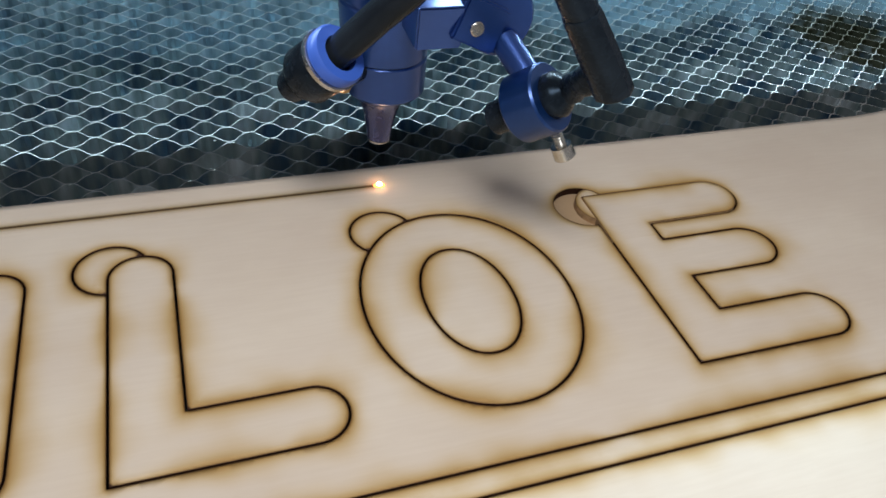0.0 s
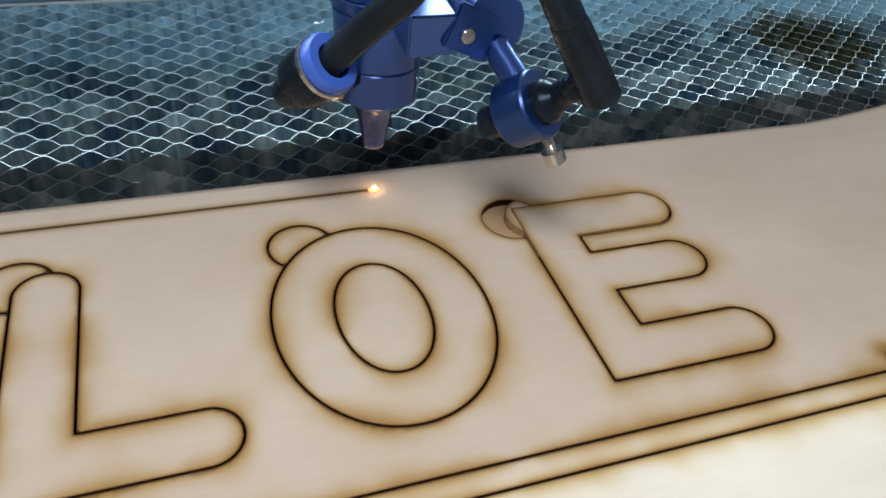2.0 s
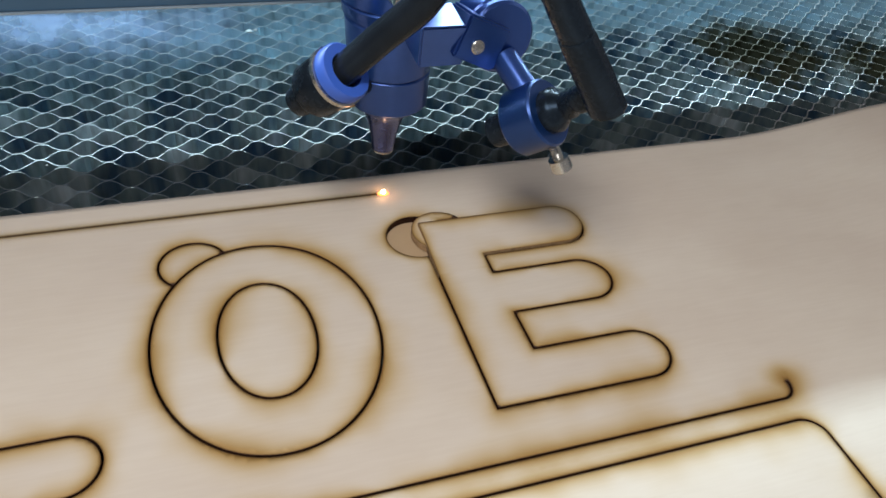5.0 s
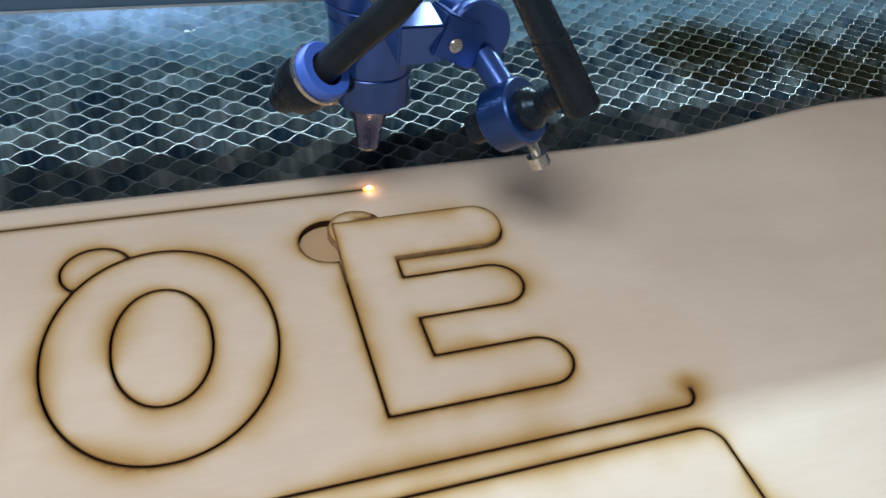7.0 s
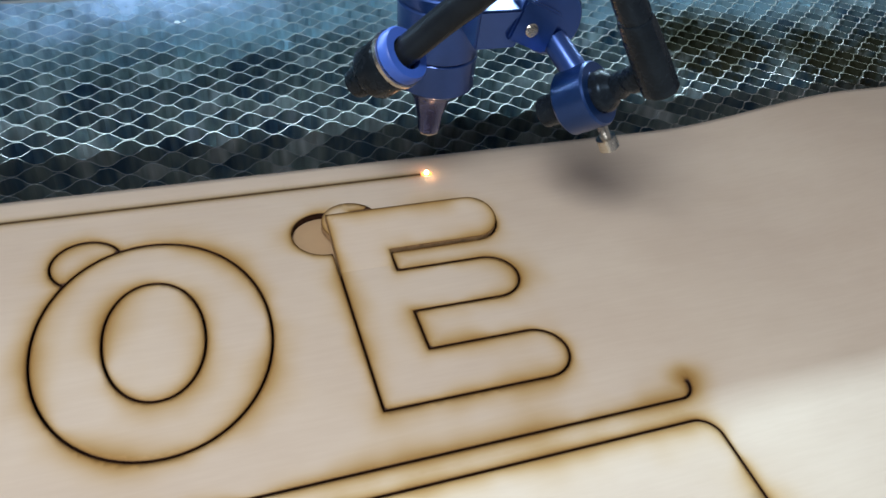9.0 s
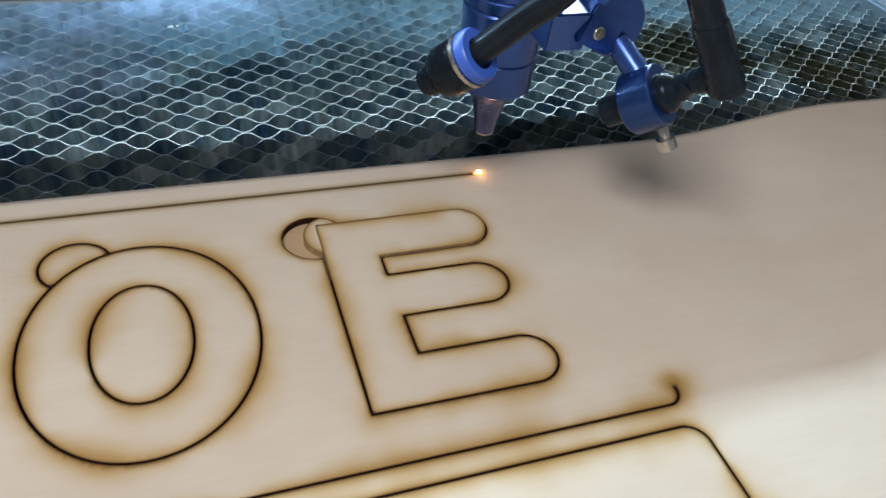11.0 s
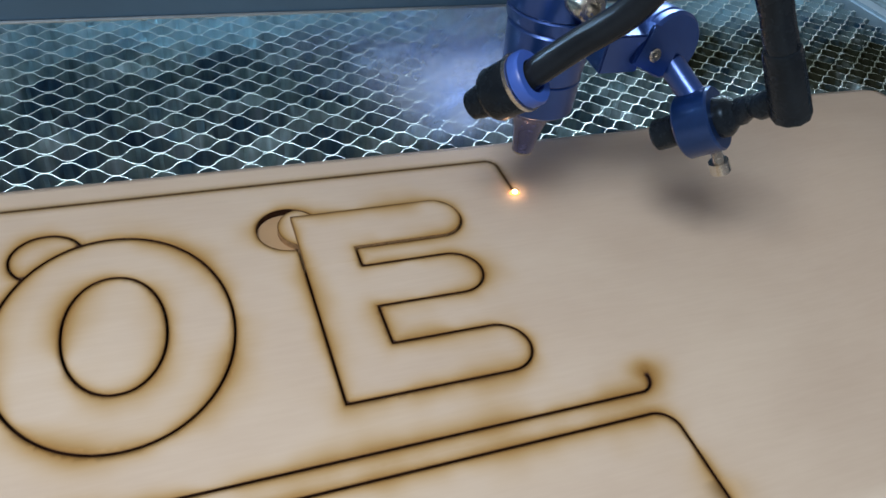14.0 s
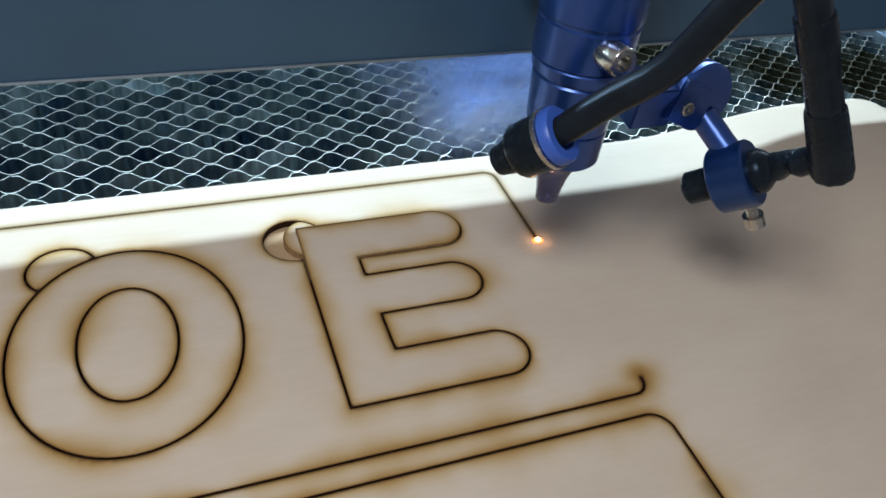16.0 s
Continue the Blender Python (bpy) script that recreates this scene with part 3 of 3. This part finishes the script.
    # added step, tilted so that its top mirrors the light strip
    bm = block(bmesh.new(), (-13, -9, -16), (4, 9, 0), 0.7, Matrix.Translation((11, -36, 106)) @ Matrix.Rotation(radians(4), 4, "X"))
    part("arm_glint_step", bm, BLUE, arm, "flat-topped blue step added to the arm to catch a highlight")
    c = b + Vector((1.0, 2.0, 3.0))
    bm = lathe(bmesh.new(), c - face * 12, c + face, [(0, 12.2), (0.8, 13.4), (12.6, 13.4), (13.2, 12.8), (14.2, 12.8), (14.8, 13.4), (17.2, 13.4), (18.4, 12.2)], 56)
    part("pivot_knuckle", bm, BLUE, head)
    g = b - run * 10.5 - tall * 2.5 + face * 8
    bm = lathe(bmesh.new(), g - face * 4, g + face, [(0, 2.7), (4.9, 2.7), (5.3, 2.3), (5.3, 0.9), (4.6, 0.9), (4.6, 0.1)], 24)
    part("grub_screw", bm, STEEL, arm, "small bright grub screw")
    cc = Vector((39, -62, 76))
    bm = rod(bmesh.new(), (32, -41, 91), (38.5, -58, 81), 5.2, 0.6)
    part("pivot_pin", bm, BLUE, head)
    # pointer in its ring clamp
    px = Vector((0.50, -0.56, 0.62)).normalized()
    bm = lathe(bmesh.new(), cc - px * 7.5, cc + px, [(0, 7.4), (0, 12.2), (0.8, 12.9), (13.6, 12.9), (14.4, 12.2), (14.4, 8.2), (0, 7.4)], 56, False)
    part("ring_clamp", bm, BLUE_DARK, head)
    bm = lathe(bmesh.new(), cc - px * 20, cc + px, [(0, 5.0), (1.2, 6.4), (22, 6.8), (25, 8.2), (30, 8.4), (31.4, 7.4), (33.5, 5.4), (35, 4.6)], 40)
    part("pointer_module", bm, BLACK, head, "black red-dot pointer module")
    s0 = cc + Vector((7.0, -4, -8.6))
    sw = Vector((0.42, -0.25, -0.87)).normalized()
    bm = lathe(bmesh.new(), s0, s0 + sw, [(-4, 2.2)] + [(k * 0.55, 2.3 - 0.35 * (k % 2)) for k in range(14)] + [(7.6, 2.2), (7.8, 4.0), (12.8, 4.2), (13.2, 3.8), (13.2, 2), (11, 2), (11, 0.1)], 32)
    part("clamp_screw", bm, STEEL, head, "bright steel socket head screw")
    e0 = cc + px * 15
    q, lean = Vector((44.5, -90, 104)), Vector((-35, 2, 54)).normalized()
    bm = sweep(bmesh.new(), [e0, e0 + (q - e0) * 0.28 + Vector((0, 0, 1.2)), e0 + (q - e0) * 0.5 + Vector((0, 0, -0.8)), e0 + (q - e0) * 0.72 + Vector((0, 0, 0.6)), q + Vector((0, 1, -2))], [5.6, 3.9, 5.3, 4.0, 5.4], 12)
    part("cable_gland", bm, BLACK, head, "creased black heat-shrink sleeve")
    bm = sweep(bmesh.new(), [q - lean * 10, q - lean * 9, q + lean * 6, q + lean * 20, q + lean * 21.5], [5.4, 5.9, 5.7, 5.3, 4.8], 10, 1.22)
    plug = part("cable_sleeve", bm, BLACK, head, "black heat-shrunk end sleeve with a stepped rim")
    bm = sweep(bmesh.new(), [q + lean * 19, q + lean * 24, q + lean * 36, q + lean * 48, q + lean * 57, q + lean * 58], [4.6, 4.9, 4.6, 5.1, 5.0, 4.5], 12, 1.2)
    part("shrink_tube", bm, BLACK, plug, "creased black heat-shrink tube")
    bm = sweep(bmesh.new(), [q + lean * 55, q + lean * 80, q + lean * 120], [5.0, 5.0, 5.0], 24, 1.0)
    part("pointer_cable", bm, RUBBER, head, "thick black sleeved cable")
    return head


HEAD = build_head()


# ---- burning spot and the line that it leaves ----
def glow(name, color, power):
    m, nt, b = mat(name)
    b.inputs["Base Color"].default_value = (1, 0.5, 0.2, 1)
    b.inputs["Emission Color"].default_value = (*color, 1)
    b.inputs["Emission Strength"].default_value = power
    return m


SPARK = empty("burning_spot", "tiny glowing orange spark where the beam burns", "spark")
bm = bmesh.new()
bmesh.ops.create_icosphere(bm, subdivisions=2, radius=1.1)
for vtx in bm.verts:
    vtx.co = vtx.co * 0.9 + Vector((0, 0, 0.7))
part("white_hot_core", bm, glow("spark_core", (1.0, 0.56, 0.28), 210), SPARK, "white-hot centre")
# glowing rim, made wide to stand in for the bloom round the spark
bm = bmesh.new()
bmesh.ops.create_icosphere(bm, subdivisions=2, radius=2.5)
for vtx in bm.verts:
    vtx.co = Vector((vtx.co.x * 1.2, vtx.co.y * 0.8, vtx.co.z * 0.3 + 0.1))
part("ember_bloom_rim", bm, glow("spark_rim", (1.0, 0.22, 0.045), 3.4), SPARK, "orange ember rim widened for the spark's bloom")


def scorch_mark():
    """A soft-edged burn: dark in the middle, tan outside, by the attribute across."""
    m, nt, b = mat("fresh_scorch")
    at = nt.nodes.new("ShaderNodeAttribute")
    at.attribute_name = "cut_way"
    d = at.outputs["Fac"]
    halo = maths(nt, "EXPONENT", maths(nt, "MULTIPLY", d, -0.45))
    core = maths(nt, "LESS_THAN", d, 0.5)
    soot = maths(nt, "EXPONENT", maths(nt, "MULTIPLY", d, -0.9))
    c = mix(nt, soot, (0.50, 0.33, 0.05), (0.14, 0.065, 0.018))
    c = mix(nt, core, c, (0.035, 0.016, 0.008))
    nt.links.new(c, b.inputs["Base Color"])
    b.inputs["Roughness"].default_value = 0.8
    tail = maths(nt, "SUBTRACT", 1.0, maths(nt, "DIVIDE", d, 5.0))
    a = maths(nt, "MULTIPLY", maths(nt, "MULTIPLY", halo, tail), 0.95)
    nt.links.new(maths(nt, "MAXIMUM", a, core), b.inputs["Alpha"])
    return m


SCORCH = scorch_mark()


def mark_strip(name, line, z=0.12):
    """A thin burnt strip along a line of points, with its soft borders."""
    p = np.array(line, float)
    d = np.gradient(p, axis=0)
    d /= np.linalg.norm(d, axis=1)[:, None]
    nrm = np.stack([-d[:, 1], d[:, 0]], 1)
    across = (-5, -3, -1.6, -0.8, -0.45, 0, 0.45, 0.8, 1.6, 3, 5)
    verts = [(*(q + n * a), z) for q, n in zip(p, nrm) for a in across]
    w = len(across)
    faces = [(i * w + k, (i + 1) * w + k, (i + 1) * w + k + 1, i * w + k + 1) for i in range(len(p) - 1) for k in range(w - 1)]
    me = bpy.data.meshes.new(name)
    me.from_pydata((np.array(verts) * K).tolist(), [], faces)
    me.materials.append(SCORCH)
    at = me.attributes.new("cut_way", "FLOAT", "POINT")
    at.data.foreach_set("value", [abs(a) for _ in p for a in across])
    return new(name, me)


LINE = tagged(mark_strip("burnt_line", [(x, 0) for x in np.linspace(-372, 0, 60)]), "dark scorched cut line growing behind the laser", "burnt line")


SPEED = 16.3
SPEED_EARLY = 16.5


def spot(t):
    """Where the beam meets the sheet at t seconds."""
    x = 24.2 + (SPEED_EARLY if t < 7 else SPEED) * (t - 7)
    t_turn = 7 + (105.4 - 24.2) / SPEED
    if t <= t_turn:
        return x, 132.6
    s = (t - t_turn) * SPEED
    quarter = 6.0 * math.pi / 2
    if s < quarter:
        u = s / 6.0
        return 105.4 + 6 * math.sin(u), 126.6 + 6 * math.cos(u)
    return 111.4, 126.6 - (s - quarter) * 15.3 / SPEED


T_TURN = 7 + (105.4 - 24.2) / SPEED
TRAIL = []
TRAIL_THING = empty("burnt_line", "scorched cut line turning down behind the laser", "burnt line")
for i in range(26):
    ta = T_TURN + i * 0.155
    pts = [spot(ta + 0.155 * k / 4) for k in range(5)]
    o = mark_strip("scorch_piece", pts, 0.0)
    o.parent = TRAIL_THING
    TRAIL.append((ta, o))


# ---- smoke ----
def smoke_matter(seed, thick):
    m, nt, b = mat("thin_smoke")
    b.inputs["Base Color"].default_value = (0.50, 0.66, 1.0, 1)
    b.inputs["Roughness"].default_value = 1.0
    b.inputs["Specular IOR Level"].default_value = 0.0
    at = nt.nodes.new("ShaderNodeAttribute")
    at.attribute_name = "thin_out"
    puff = noise_tex(nt, 26 + 5 * seed, 5, 0.62, (1, 1, 1.4))
    a = maths(nt, "MULTIPLY", at.outputs["Fac"], ramp(nt, puff, [(0.28, (0, 0, 0)), (0.62, (1, 1, 1))]))
    nt.links.new(maths(nt, "MULTIPLY", a, thick), b.inputs["Alpha"])
    return m


def smoke_puff(seed, wide, high, thick=0.82):
    """A wavy veil of smoke that thins out towards its border."""
    nx, nz = 36, 24
    verts, fade = [], []
    for k in range(nz + 1):
        for i in range(nx + 1):
            u, w = 2 * i / nx - 1, 2 * k / nz - 1
            bend = 9 * noise.noise(Vector((u * 1.4, w * 1.4, seed * 3.1)))
            verts.append((u * wide / 2, bend + 10 * w, w * high / 2))
            r = math.sqrt(u * u + w * w)
            fade.append(max(0.0, 1 - r * r) ** 1.3)
    faces = [(k * (nx + 1) + i, k * (nx + 1) + i + 1, (k + 1) * (nx + 1) + i + 1, (k + 1) * (nx + 1) + i) for k in range(nz) for i in range(nx)]
    me = bpy.data.meshes.new("smoke")
    me.from_pydata((np.array(verts) * K).tolist(), [], faces)
    me.materials.append(smoke_matter(seed, thick))
    at = me.attributes.new("thin_out", "FLOAT", "POINT")
    at.data.foreach_set("value", fade)
    ob = new("smoke_wisp", me)
    ob.visible_shadow = False
    return tagged(ob, "thin bluish smoke wisp drifting behind the laser head", "smoke", "smoke wisps")


SMOKE = []
for seed, wide, high, x, y, z in ((0, 150, 110, 114, 176, 34), (1, 130, 90, 126, 190, 36), (2, 100, 64, 112, 164, 20), (3, 110, 76, 134, 180, 22)):
    o = smoke_puff(seed, wide, high)
    SMOKE.append((o, [(0, x + 20, y + 30, -110, 0), (11.8 + 0.3 * seed, x + 20, y + 30, -110, 0), (13.4 + 0.3 * seed, x, y, z, 4),
                      (14.6, x - 3, y, z + 3, -3), (16, x + 6, y - 4, z + 4, 3)]))
# thin haze drifting in from the side over the rear of the bed
for seed, wide, high, thick, way in (
        (4, 230, 80, 0.44, ((0, -470, 270), (4, -200, 284), (8, -75, 300), (11.5, -38, 311), (13.5, 40, 330), (16, 90, 345))),
        (5, 170, 60, 0.5, ((0, -520, 240), (8, -300, 236), (11.5, -90, 229), (13.5, 60, 215), (16, 120, 205)))):
    o = smoke_puff(seed, wide, high, thick)
    SMOKE.append((o, [(t, x, y, 28, 4 * math.sin(t)) for t, x, y in way]))


# ---- crumbs on the bed ----
def crumb(x, y, size, seed):
    """A pale charred crumb caught on the comb's edges."""
    bm = bmesh.new()
    bmesh.ops.create_icosphere(bm, subdivisions=2, radius=1)
    for v in bm.verts:
        k = 1 + 0.35 * noise.noise(v.co * 1.7 + Vector((seed, 0, 0)))
        v.co = Vector((v.co.x * size * 1.5 * k + x, v.co.y * size * k + y, v.co.z * size * 0.6 * k + COMB_TOP + size * 0.5))
    return tagged(put(bm, "crumb", CRUMB, None, True), "tiny pale crumb of ash lying on the honeycomb", "crumb", "crumbs on the bed")


CRUMB = simple("pale_ash", (0.26, 0.28, 0.27), 0.8, 0, 0.25, 300)
for k, (x, y, size) in enumerate(((-49, 321, 1.5), (-45, 322.5, 0.9), (-118, 205, 0.5), (-160, 190, 0.45), (74, 262, 0.7), (156, 300, 0.8), (-196, 262, 0.6))):
    crumb(x, y, size, k * 3.7)


# ---- movement ----
def motions():
    times = [i * 0.5 for i in range(25)] + [12.05, 12.25, 12.5, 12.75] + [13 + 0.5 * i for i in range(7)]
    times = sorted(set(times))
    at = {t: spot(t) for t in times}
    walk(HEAD, [(t, pose(at[t][0] * K, at[t][1] * K, 0)) for t in times])
    walk(SPARK, [(t, pose(at[t][0] * K, at[t][1] * K, 0)) for t in times])
    walk(BEAM_THING, [(t, pose(0, at[t][1] * K, 0)) for t in times])
    walk(LINE, [(t, pose(min(spot(t)[0], 105.4) * K, 132.6 * K, 0)) for t in [0, 2, 4, 6, 8, 10, 11, 11.5, T_TURN, T_TURN + 0.1, 14, 16]])
    for ta, o in TRAIL:
        lo, hi = -1.6 * K, 0.14 * K
        walk(o, [(0, pose(0, 0, lo)), (ta, pose(0, 0, lo)), (min(ta + 0.17, 15.99), pose(0, 0, hi)), (16.0, pose(0, 0, hi))])
    lifts = [(0, 1.2), (4, 1.2), (6.3, 9.0), (7.4, 9.0), (8.2, 9.8), (9, 9.8), (11.3, 2.8), (16, 2.8)]
    walk(e_top, [(t, pose(12 * K, HINGE * K, 0, a, 0, 0)) for t, a in lifts])
    slips = [(0, 10.5, 0, -0.2), (4, 10.5, 0, -0.2), (6.3, 12.5, 3, 2.2), (9, 13, 3, 2.2), (11.3, 8.6, 0.6, -0.4), (16, 8.6, 0.6, -0.4)]
    walk(THINGS["e_ear"], [(t, pose(x * K, y * K, z * K)) for t, x, y, z in slips])
    for o, rows in SMOKE:
        walk(o, [(t, pose(x * K, y * K, z * K, 0, 0, r)) for t, x, y, z, r in rows])


motions()
